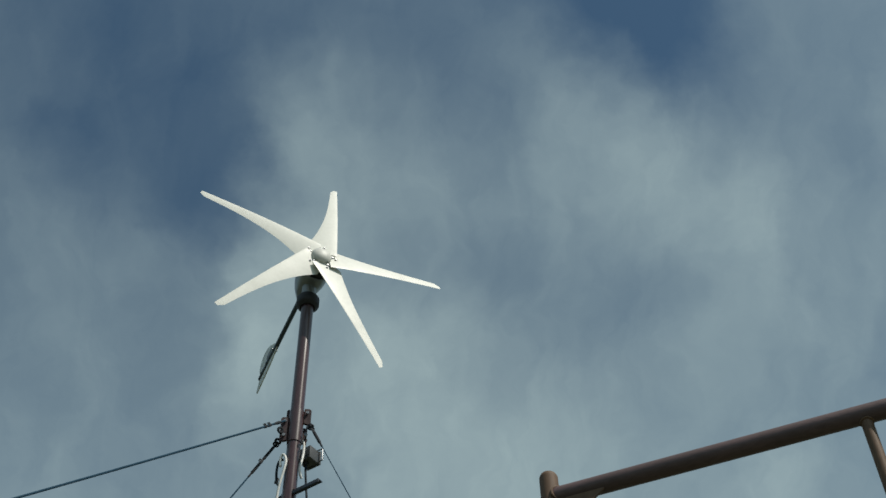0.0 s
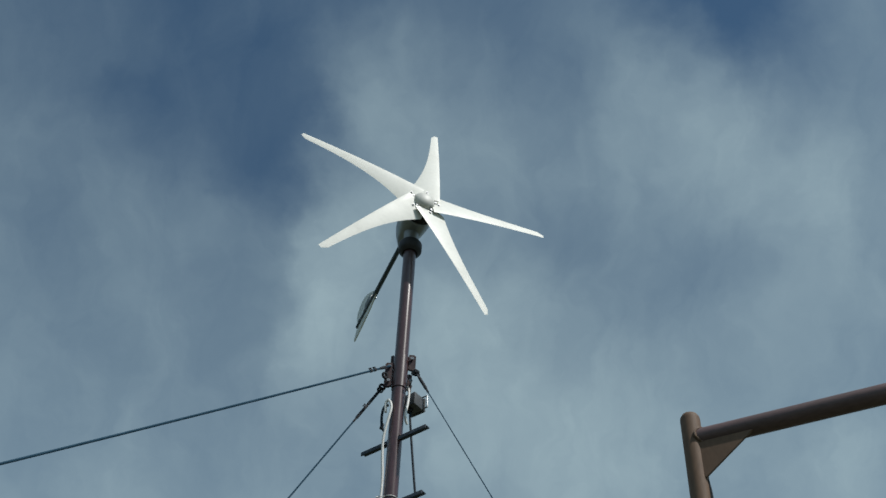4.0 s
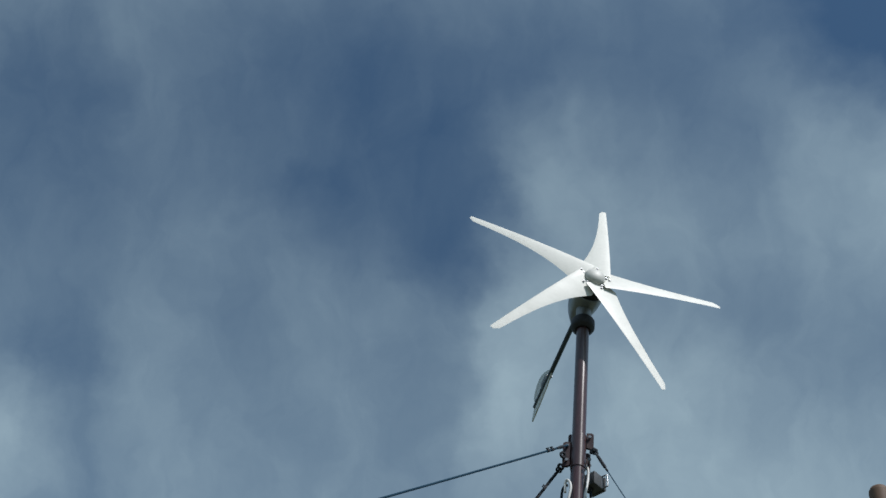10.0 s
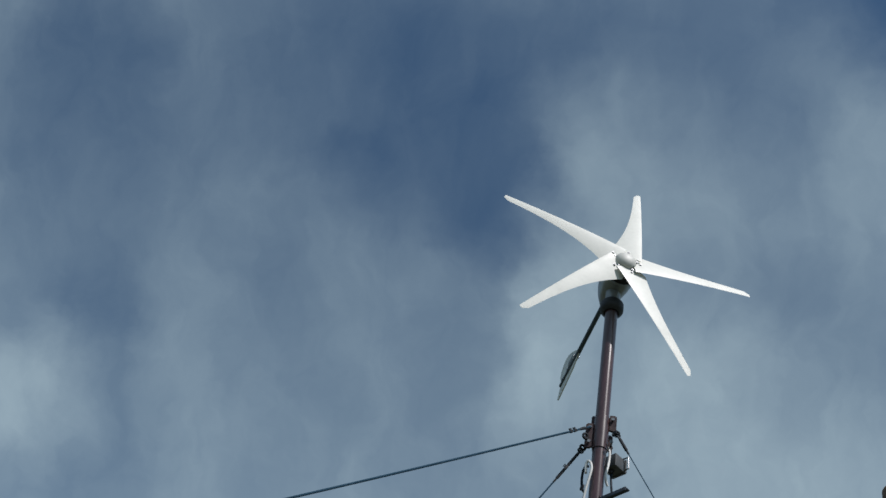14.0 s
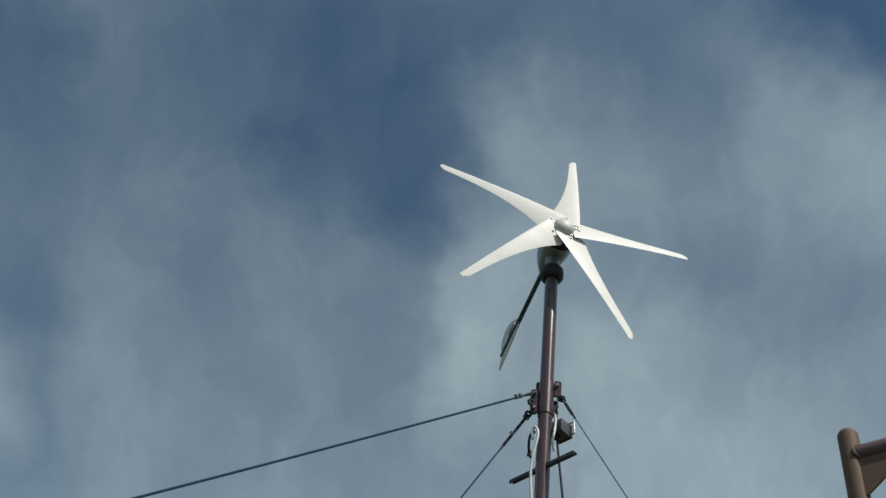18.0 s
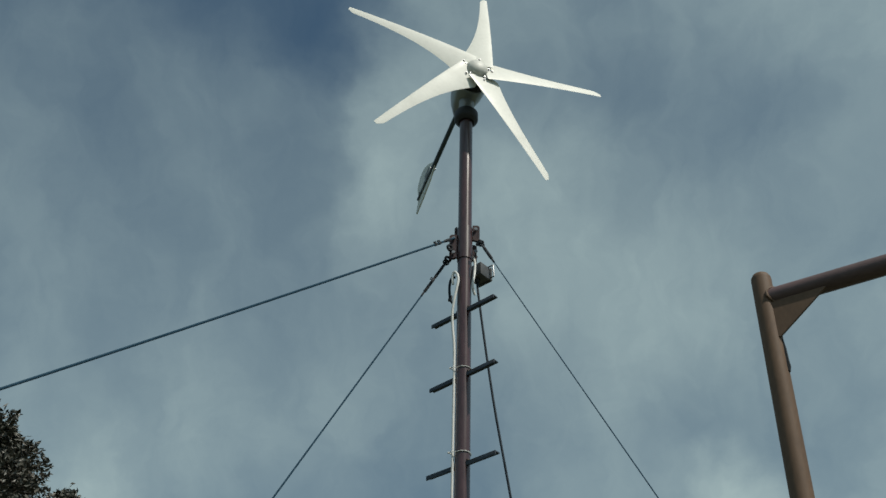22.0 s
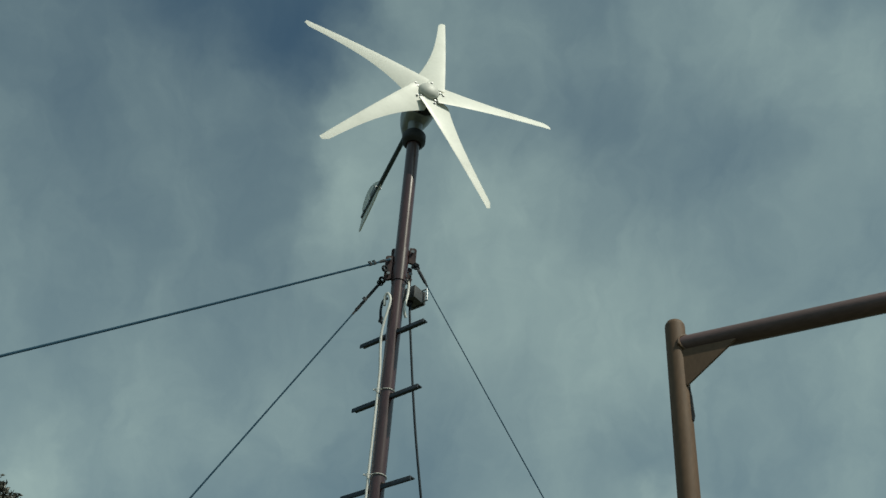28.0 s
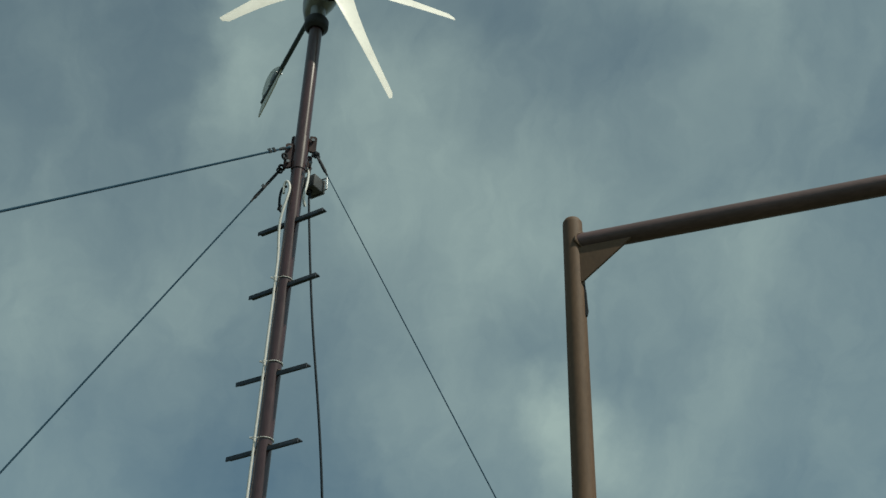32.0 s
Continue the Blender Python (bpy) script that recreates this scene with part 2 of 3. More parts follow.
MAST_PAINT = material("mast_paint", (0.074, 0.036, 0.038), 0.26, 0.0, 0.22, 90, 6, 0.05, (0.036, 0.022, 0.022), 0.6, 0.5, (1, 1, 0.25), 0.5)
CLAMP_PAINT = material("clamp_paint", (0.040, 0.022, 0.026), 0.6, 0.0, 0.35, 120, 25, 0.3, (0.12, 0.08, 0.065), 0.55, shine=0.3)
FRAME_PAINT = material("frame_paint", (0.146, 0.083, 0.046), 0.66, 0.0, 0.12, 120, 7, 0.12, (0.08, 0.05, 0.034), 0.5, 0.0, (1, 1, 0.4))
RAIL_PAINT = material("rail_paint", (0.134, 0.080, 0.078), 0.55, 0.0, 0.15, 120, 7, 0.12, (0.05, 0.036, 0.034), 0.5, 0.15, (0.4, 1, 1))
WELD = material("weld_bead", (0.10, 0.07, 0.05), 0.6, 0.3, 0.3, 200, 30, 0.6)
RUNG_STEEL = material("rung_steel", (0.055, 0.070, 0.095), 0.65, 0.0, 0.25, 150, 20, 0.2, (0.06, 0.050, 0.045), 0.5, shine=0.3)
GALV = material("galvanised_steel", (0.22, 0.23, 0.24), 0.45, 0.8, 0.2, 150, 25, 0.2, (0.12, 0.10, 0.09), 0.5)
DARK_STEEL = material("dark_steel", (0.024, 0.029, 0.036), 0.7, 0.0, 0.2, 150, 25, 0.2, (0.055, 0.042, 0.038), 0.4, shine=0.2)
WIRE = material("wire_rope", (0.026, 0.066, 0.105), 0.8, 0.0, 0.10, 120, 9, 0.1, shine=0.08)
WHITE_SHELL = material("white_shell", (0.68, 0.67, 0.62), 0.5, 0.0, 0.04, 60, 6, 0.03, (0.60, 0.59, 0.53), 0.35, 0.0)
BLADE_WHITE = material("blade_white", (0.79, 0.785, 0.72), 0.5, 0.0, 0.03, 60, 8, 0.04, (0.66, 0.65, 0.58), 0.3, 0.05)
# nacelle and neck are white; shade on their undersides is put into this grey
NACELLE_SHADED = material("nacelle_shaded_paint", (0.31, 0.32, 0.315), 0.36, 0.45, 0.05, 90, 9, 0.06, (0.30, 0.31, 0.30), 0.4, 0.2)
BLACK = material("black_rubber", (0.02, 0.02, 0.022), 0.55, 0.0, 0.25, 120, 12, 0.2, (0.05, 0.045, 0.04), 0.4)
# the blue lean is sky reflection on the boom's shaded side, put into the colour
BOOM_GREY = material("boom_alloy", (0.066, 0.092, 0.116), 0.45, 0.2, 0.15, 150, 20, 0.1, (0.04, 0.05, 0.06), 0.4)
CABLE_WHITE = material("white_cable", (0.78, 0.77, 0.74), 0.5, 0.0, 0.06, 150, 25, 0.1, (0.5, 0.48, 0.44), 0.35)
CABLE_BLACK = material("black_cable", (0.010, 0.020, 0.032), 0.6, 0.0, 0.2, 150, 25, 0.15, shine=0.2)
BOX_GREY = material("box_grey", (0.085, 0.088, 0.092), 0.5, 0.0, 0.1, 120, 15, 0.1, (0.05, 0.048, 0.046), 0.5)
STICKER = material("sticker_grey", (0.24, 0.25, 0.25), 0.5, 0.0, 0.15, 100, 40, 0.05)
GRASS = material("grass_ground", (0.045, 0.055, 0.028), 0.9, 0.0, 0.4, 9, 0.35, 0.8, (0.07, 0.058, 0.04), 0.6)
BARK = material("bark", (0.10, 0.08, 0.065), 0.85, 0.0, 0.35, 25, 4, 0.8, (0.2, 0.19, 0.17), 0.5, 0.0, (1, 1, 0.3))


def leaf_material():
    m = bpy.data.materials.new("tree_leaves")
    m.use_nodes = True
    n, l = m.node_tree.nodes, m.node_tree.links
    b = n["Principled BSDF"]
    geo = n.new("ShaderNodeNewGeometry")
    ramp = n.new("ShaderNodeValToRGB")
    l.new(geo.outputs["Random Per Island"], ramp.inputs[0])
    ramp.color_ramp.elements[0].color = (0.046, 0.046, 0.034, 1)
    # palest leaves: glints and glimpses of sky in the crown, painted as leaf colour
    ramp.color_ramp.elements[1].color = (0.230, 0.210, 0.185, 1)
    e = ramp.color_ramp.elements.new(0.82)
    e.color = (0.085, 0.080, 0.062, 1)
    l.new(ramp.outputs[0], b.inputs["Base Color"])
    b.inputs["Roughness"].default_value = 0.45
    return m


LEAVES = leaf_material()


# ------------------------------------------------------------------ building helpers
def part(name, bm, mat, parent=None, label="", smooth=True):
    me = bpy.data.meshes.new(name)
    bmesh.ops.recalc_face_normals(bm, faces=bm.faces)
    bm.to_mesh(me)
    bm.free()
    me.materials.append(mat)
    if smooth:
        for p in me.polygons:
            p.use_smooth = True
        me.set_sharp_from_angle(angle=radians(38))
    ob = new(name, me)
    if parent:
        ob.parent = parent
    if label:
        ob["label"] = label
    return ob


def thing(name, at, label, category, group="", turn=0.0):
    ob = new(name)
    ob.matrix_world = pose(*at, 0, 0, turn)
    ob.empty_display_size = 0.1
    return tagged(ob, label, category, group)


def lathe(bm, profile, m=Matrix(), seg=28):
    """Turns (radius, height) pairs about z; m places the result."""
    rings = []
    for r, z in profile:
        if r < 1e-6:
            rings.append([bm.verts.new(m @ Vector((0, 0, z)))])
        else:
            rings.append([bm.verts.new(m @ Vector((r * math.cos(2 * math.pi * k / seg), r * math.sin(2 * math.pi * k / seg), z))) for k in range(seg)])
    for a, b in zip(rings, rings[1:]):
        for k in range(seg):
            j = (k + 1) % seg
            if len(a) == 1 and len(b) > 1:
                bm.faces.new((a[0], b[j], b[k]))
            elif len(b) == 1 and len(a) > 1:
                bm.faces.new((a[k], a[j], b[0]))
            elif len(a) > 1:
                bm.faces.new((a[k], a[j], b[j], b[k]))
    for ring, flip in ((rings[0], True), (rings[-1], False)):
        if len(ring) > 1:
            bm.faces.new(ring[::-1] if flip else ring)
    return bm


def tube(bm, points, radius, seg=10):
    """A round bar along points; radius may be one number or one for each point."""
    pts = [Vector(p) for p in points]
    rad = radius if isinstance(radius, (list, tuple)) else [radius] * len(pts)
    side, rings = None, []
    for i, p in enumerate(pts):
        t = (pts[min(i + 1, len(pts) - 1)] - pts[max(i - 1, 0)]).normalized()
        if side is None:
            side = t.orthogonal().normalized()
        side = (side - t * side.dot(t)).normalized()
        up = t.cross(side)
        rings.append([bm.verts.new(p + rad[i] * (math.cos(2 * math.pi * k / seg) * side + math.sin(2 * math.pi * k / seg) * up)) for k in range(seg)])
    for a, b in zip(rings, rings[1:]):
        for k in range(seg):
            bm.faces.new((a[k], a[(k + 1) % seg], b[(k + 1) % seg], b[k]))
    bm.faces.new(rings[0][::-1])
    bm.faces.new(rings[-1])
    return bm


def box(bm, size, m=Matrix(), bevel=0.0):
    made = bmesh.ops.create_cube(bm, size=1.0, matrix=m @ Matrix.Diagonal((*size, 1)))
    if bevel:
        edges = {e for v in made["verts"] for e in v.link_edges}
        bmesh.ops.bevel(bm, geom=list(edges), offset=bevel, segments=2, affect="EDGES", profile=0.6)
    return bm


def bar(bm, outline, thick, m=Matrix(), bevel=0.0):
    """A plate of that outline in the xz plane of m, thick along y."""
    sides = [[bm.verts.new(m @ Vector((x, y, z))) for x, z in outline] for y in (-thick / 2, thick / 2)]
    faces = [bm.faces.new(sides[0]), bm.faces.new(sides[1][::-1])]
    for k in range(len(outline)):
        j = (k + 1) % len(outline)
        faces.append(bm.faces.new((sides[0][k], sides[1][k], sides[1][j], sides[0][j])))
    if bevel:
        edges = [e for f in faces[:2] for e in f.edges]
        bmesh.ops.bevel(bm, geom=edges, offset=bevel, segments=2, affect="EDGES")
    return bm


def bolt(bm, m, r=0.008, length=0.05):
    """A hexagon head, shank and nut along z of m."""
    lathe(bm, [(r, 0), (r, 0.006)], m, 6)
    lathe(bm, [(r * 0.5, 0.006), (r * 0.5, length)], m, 10)
    lathe(bm, [(r, length - 0.012), (r, length - 0.005)], m, 6)
    return bm


def ring(bm, centre, normal, r, wire, seg=18):
    n = Vector(normal).normalized()
    a = n.orthogonal().normalized()
    b = n.cross(a)
    pts = [Vector(centre) + r * (math.cos(2 * math.pi * k / seg) * a + math.sin(2 * math.pi * k / seg) * b) for k in range(seg + 1)]
    return tube(bm, pts, wire, 8)


def smooth_path(points, steps=6):
    """A soft curve through the points."""
    p = [Vector(q) for q in points]
    p = [2 * p[0] - p[1]] + p + [2 * p[-1] - p[-2]]
    out = []
    for i in range(1, len(p) - 2):
        for k in range(steps):
            t = k / steps
            a, b, c, d = p[i - 1:i + 3]
            out.append(0.5 * (2 * b + (c - a) * t + (2 * a - 5 * b + 4 * c - d) * t * t + (3 * b - a - 3 * c + d) * t ** 3))
    return out + [p[-2]]


# ------------------------------------------------------------------ ground
def build_ground():
    bm = bmesh.new()
    radii = [0, 3, 8, 20, 60, 200, 700, 3000]
    rings = []
    for r in radii:
        if r == 0:
            rings.append([bm.verts.new((0, 3, 0))])
            continue
        rings.append([bm.verts.new((r * math.cos(2 * math.pi * k / 48), 3 + r * math.sin(2 * math.pi * k / 48), 0)) for k in range(48)])
    for a, b in zip(rings, rings[1:]):
        for k in range(48):
            j = (k + 1) % 48
            bm.faces.new((a[0], b[k], b[j]) if len(a) == 1 else (a[k], b[k], b[j], a[j]))
    ob = part("ground", bm, GRASS)
    tagged(ob, "short green grass with bare earth patches", "ground", kind="structure")


build_ground()

# ------------------------------------------------------------------ mast
MAST = (0.0, 3.75)
MAST_R, MAST_TOP = 0.029, 5.565
RUNG_TURN = -39.6
RUNG_Z = [4.475, 4.170, 3.787, 3.490, 3.16, 2.82, 2.48, 2.14, 1.80, 1.46, 1.12]


def build_mast():
    mast = thing("mast", (*MAST, 0), "brown-red painted steel pipe mast with welded step bars", "mast")
    bm = bmesh.new()
    lathe(bm, [(MAST_R, 0.012), (MAST_R, MAST_TOP)], seg=36)
    part("pole", bm, MAST_PAINT, mast)
    bm = bmesh.new()
    box(bm, (0.26, 0.26, 0.014), pose(0, 0, 0.007), 0.003)
    part("base_plate", bm, DARK_STEEL, mast)
    for i, (x, y) in enumerate(((-0.1, -0.1), (0.1, -0.1), (-0.1, 0.1), (0.1, 0.1))):
        bm = bmesh.new()
        lathe(bm, [(0.012, 0.014), (0.012, 0.026), (0.006, 0.026), (0.006, 0.045)], pose(x, y, 0), 6)
        part("bolt", bm, GALV, mast)
    rng = random.Random(4)
    for z in RUNG_Z:
        bm = bmesh.new()
        w = 0.028
        for sx in (-1, 1):
            m = pose(sx * 0.094, 0, 0)
            box(bm, (0.136, w, 0.005), m, 0.0012)
            box(bm, (0.136, 0.005, 0.014), m @ pose(0, -w / 2 + 0.0025, -0.008), 0.0012)
        rung = part("step_bar", bm, RUNG_STEEL, mast)
        rung.matrix_basis = pose(0, 0, z, rng.uniform(-3, 3), rng.uniform(-0.8, 0.8), RUNG_TURN + rng.uniform(-1.5, 1.5))
        for sx in (-1, 1):
            bm = bmesh.new()
            c = Vector((sx * (MAST_R + 0.001), 0, 0))
            tube(bm, [c + Vector((0, -0.011, 0.009)), c + Vector((sx * 0.001, 0, 0.012)), c + Vector((0, 0.011, 0.009))], 0.003, 6)
            part("weld", bm, WELD, rung)
    return mast


build_mast()


# ------------------------------------------------------------------ wind turbine on the mast top
TURBINE_YAW, TURBINE_TILT, ROTOR_PHASE = 20.0, 5.2, -66.0
AXIS_Z = 5.738


def blade_mesh():
    """A twisted, tapering blade along +z in the plane of the rotor; its front faces -y."""
    bm = bmesh.new()
    n, rows = 22, []
    for i in range(n + 1):
        f = i / n
        r = 0.034 + f * 0.634
        chord = 0.034 + 0.045 * (1 - f) + 0.090 * (1 - f) ** 3.1
        if f < 0.08:
            chord *= 0.66 + 0.34 * f / 0.08
        if f > 0.965:
            chord *= 1 - 0.45 * ((f - 0.965) / 0.035) ** 2
        twist = -radians(7 * (1 - f) ** 1.4 + 4)
        lead = 0.074 * (1 - f) + 0.020 * f           # the straight edge
        lift = 0.050 * f ** 1.7                      # the wind bends the tips back
        prof = []
        for k in range(12):
            a = 2 * math.pi * k / 12
            x = lead - chord * (0.5 - 0.5 * math.cos(a))
            s = (lead - x) / chord
            th = chord * 0.05 * (1.1 - f * 0.4) * (math.sqrt(max(s, 0)) * (1 - s) * 1.6 + 0.03)
            camber = 0.010 * chord * math.sin(math.pi * s)
            y = -camber + (th if math.sin(a) > 0 else -th * 0.6)
            xr, yr = x * math.cos(twist) - y * math.sin(twist), x * math.sin(twist) + y * math.cos(twist)
            prof.append(bm.verts.new((xr, yr + lift, r)))
        rows.append(prof)
    for a, b in zip(rows, rows[1:]):
        for k in range(12):
            bm.faces.new((a[k], a[(k + 1) % 12], b[(k + 1) % 12], b[k]))
    bm.faces.new(rows[0][::-1])
    bm.faces.new(rows[-1])
    return bm


def build_turbine():
    top = thing("wind_turbine", (*MAST, MAST_TOP), "small white five-bladed wind turbine with tail fin on mast", "wind turbine", turn=TURBINE_YAW)
    # black swivel cup that sleeves the pole, and the white neck above it
    bm = bmesh.new()
    lathe(bm, [(0.033, -0.024), (0.036, -0.026), (0.050, -0.014), (0.054, -0.006), (0.054, 0.030), (0.050, 0.037), (0.029, 0.039)], seg=36)
    part("swivel_collar", bm, BLACK, top, "black swivel collar")
    bm = bmesh.new()
    lathe(bm, [(0.031, 0.039), (0.034, 0.044), (0.031, 0.062), (0.034, 0.068), (0.034, 0.090), (0.036, 0.15)], seg=32)
    part("neck", bm, NACELLE_SHADED, top)
    bm = bmesh.new()
    ring(bm, (0, 0, 0.053), (0, 0, 1), 0.0330, 0.0035, 28)
    part("neck_band", bm, GALV, top)
    # the body lies along -y (front) and +y (tail), tilted up at the front
    axis = pose(0, 0, AXIS_Z - MAST_TOP, -TURBINE_TILT, 0, 0)
    along = axis @ pose(0, 0, 0, 90, 0, 0)           # z of this runs to the front
    bm = bmesh.new()
    lathe(bm, [(0.0, -0.152), (0.012, -0.150), (0.017, -0.140), (0.030, -0.118), (0.048, -0.085), (0.063, -0.045), (0.072, -0.005), (0.076, 0.030), (0.077, 0.062), (0.073, 0.066)], along, 40)
    part("nacelle", bm, NACELLE_SHADED, top, "pale grey-white teardrop nacelle")
    bm = bmesh.new()
    lathe(bm, [(0.066, 0.064), (0.070, 0.067), (0.070, 0.112), (0.064, 0.117), (0.040, 0.119)], along, 40)
    for k in range(20):
        box(bm, (0.006, 0.006, 0.042), along @ pose(0, 0, 0, 0, 0, 18 * k) @ pose(0.070, 0, 0.089), 0.001)
    part("generator_ring", bm, BLACK, top, "black finned generator ring")
    bm = bmesh.new()
    lathe(bm, [(0.022, 0.100), (0.022, 0.126), (0.062, 0.128), (0.064, 0.131), (0.064, 0.135), (0.061, 0.138), (0.02, 0.139)], along, 36)
    part("hub", bm, GALV, top)
    # silver bracket that bridges the generator ring, with its two screws
    bm = bmesh.new()
    box(bm, (0.040, 0.014, 0.062), along @ pose(0, 0.079, 0.092), 0.004)
    box(bm, (0.052, 0.010, 0.018), along @ pose(0, 0.077, 0.066), 0.003)
    part("generator_bracket", bm, GALV, top, "silver bracket over the generator")
    for x in (-0.012, 0.012):
        bm = bmesh.new()
        lathe(bm, [(0.005, 0.0), (0.005, 0.005)], along @ pose(x, 0.085, 0.100, -90, 0, 0), 6)
        part("bracket_screw", bm, DARK_STEEL, top)
    bm = bmesh.new()
    lathe(bm, [(0.050, 0.140), (0.051, 0.150), (0.048, 0.160), (0.039, 0.169), (0.023, 0.176), (0.0, 0.178)], along, 36)
    part("spinner", bm, WHITE_SHELL, top, "white domed nose cone")
    mesh = None
    for k in range(5):
        m = axis @ pose(0, -0.142, 0) @ pose(0, 0, 0, 0, ROTOR_PHASE + 72 * k, 0)
        if mesh is None:
            b = part("blade", blade_mesh(), BLADE_WHITE, top)
            mesh = b.data
        else:
            b = new("blade", mesh)
            b.parent = top
        b.matrix_basis = m
        bm = bmesh.new()
        for r in (0.058, 0.074):
            lathe(bm, [(0.006, 0), (0.006, 0.005), (0.003, 0.005), (0.003, 0.008)], pose(0.006 * (1 if r > 0.06 else -1), -0.004, r, 90, 0, 0), 6)
        part("blade_bolt", bm, GALV, b)
        bm = bmesh.new()
        bar(bm, [(-0.026, 0.030), (0.030, 0.030), (0.034, 0.062), (0.020, 0.092), (-0.012, 0.092), (-0.028, 0.062)], 0.008, pose(0, 0.012, 0), 0.002)
        part("blade_clamp", bm, GALV, b, "grey cast blade clamp")
    bm = bmesh.new()
    tube(bm, [axis @ Vector((0, y, 0)) for y in (0.135, 0.4, 0.722)], 0.0115, 14)
    part("tail_boom", bm, BOOM_GREY, top, "dark alloy tail boom")
    # tail fin: rounded lobe over the boom, narrow strip under it
    upper = [(0.450, 0.004), (0.515, 0.062), (0.575, 0.108), (0.625, 0.137), (0.665, 0.146), (0.700, 0.138), (0.730, 0.112), (0.740, 0.080), (0.730, 0.045), (0.712, 0.012)]
    lower = [(0.730, -0.012), (0.762, -0.062), (0.752, -0.076), (0.64, -0.064), (0.525, -0.046), (0.455, -0.006)]
    bm = bmesh.new()
    bar(bm, [(-y, z) for y, z in upper + lower], 0.005, axis @ pose(0, 0, 0, 0, 0, -90), 0.001)
    fin = part("tail_fin", bm, BLADE_WHITE, top, "white rounded tail fin")
    bm = bmesh.new()
    box(bm, (0.0012, 0.066, 0.034), axis @ pose(-0.0036, 0.585, 0.052), 0.0003)
    part("sticker", bm, STICKER, fin, "small grey unreadable sticker")
    for y in (0.50, 0.60, 0.675):
        bm = bmesh.new()
        lathe(bm, [(0.006, -0.014), (0.006, 0.014)], axis @ pose(0, y, 0, 0, 90, 0), 6)
        part("fin_bolt", bm, GALV, fin)
    return top


build_turbine()


# ------------------------------------------------------------------ guy clamp and wires
CLAMP_Z = 4.82


def build_clamp():
    clamp = thing("guy_clamp", (*MAST, CLAMP_Z), "brown steel clamp bolted round the mast with guy lugs", "clamp", turn=0)
    for s, name in ((-1, "half_shell"), (1, "half_shell")):
        bm = bmesh.new()
        inner, outer, seg = MAST_R + 0.0008, MAST_R + 0.0035, 14
        rows = []
        for z in (-0.085, 0.085):
            rows.append([[bm.verts.new((r * math.cos(a), r * math.sin(a), z)) for a in [radians(90 + s * 90 - 78 + 156 * k / seg) + (math.pi / 2) for k in range(seg + 1)]] for r in (inner, outer)])
        (a, b), (c, d) = rows
        for k in range(seg):
            bm.faces.new((b[k], b[k + 1], d[k + 1], d[k]))
            bm.faces.new((a[k + 1], a[k], c[k], c[k + 1]))
            bm.faces.new((a[k], a[k + 1], b[k + 1], b[k]))
            bm.faces.new((c[k + 1], c[k], d[k], d[k + 1]))
        for k in (0, seg):
            bm.faces.new((a[k], b[k], d[k], c[k]))
        part(name, bm, MAST_PAINT, clamp)
    # flanges: the ears through which the bolts pass
    for sx, z0, z1, reach in ((-1, -0.085, 0.048, 0.064), (-1, 0.035, 0.105, 0.044), (1, 0.008, 0.098, 0.062), (1, -0.085, 0.006, 0.050)):
        bm = bmesh.new()
        x0, x1 = sx * (MAST_R + 0.003), sx * reach
        o = [(x0, z0 + 0.01), (x1, z0), (x1, z1 - 0.008), (x1 - sx * 0.008, z1), (x0, z1)]
        bar(bm, o, 0.012, pose(0, -0.006 if reach > 0.05 else 0.012, 0), 0.0015)
        part("flange", bm, CLAMP_PAINT, clamp)
    for sx, z in ((-1, 0.020), (-1, -0.055), (1, 0.070), (1, -0.050)):
        bm = bmesh.new()
        bolt(bm, pose(sx * 0.046, -0.024, z, -90, 0, 0), 0.008, 0.05)
        part("bolt", bm, GALV, clamp)
    for at, toward in (((-0.052, -0.020, -0.030), 218), ((-0.060, 0.03, -0.050), 209), ((0.050, -0.03, -0.012), 317)):
        bm = bmesh.new()
        a = radians(toward)
        c = Vector(at) + 0.012 * Vector((math.cos(a), math.sin(a), -0.6))
        ring(bm, c, (math.sin(a), -math.cos(a), 0.2), 0.011, 0.0055)
        part("lug", bm, DARK_STEEL, clamp)
    return clamp


build_clamp()


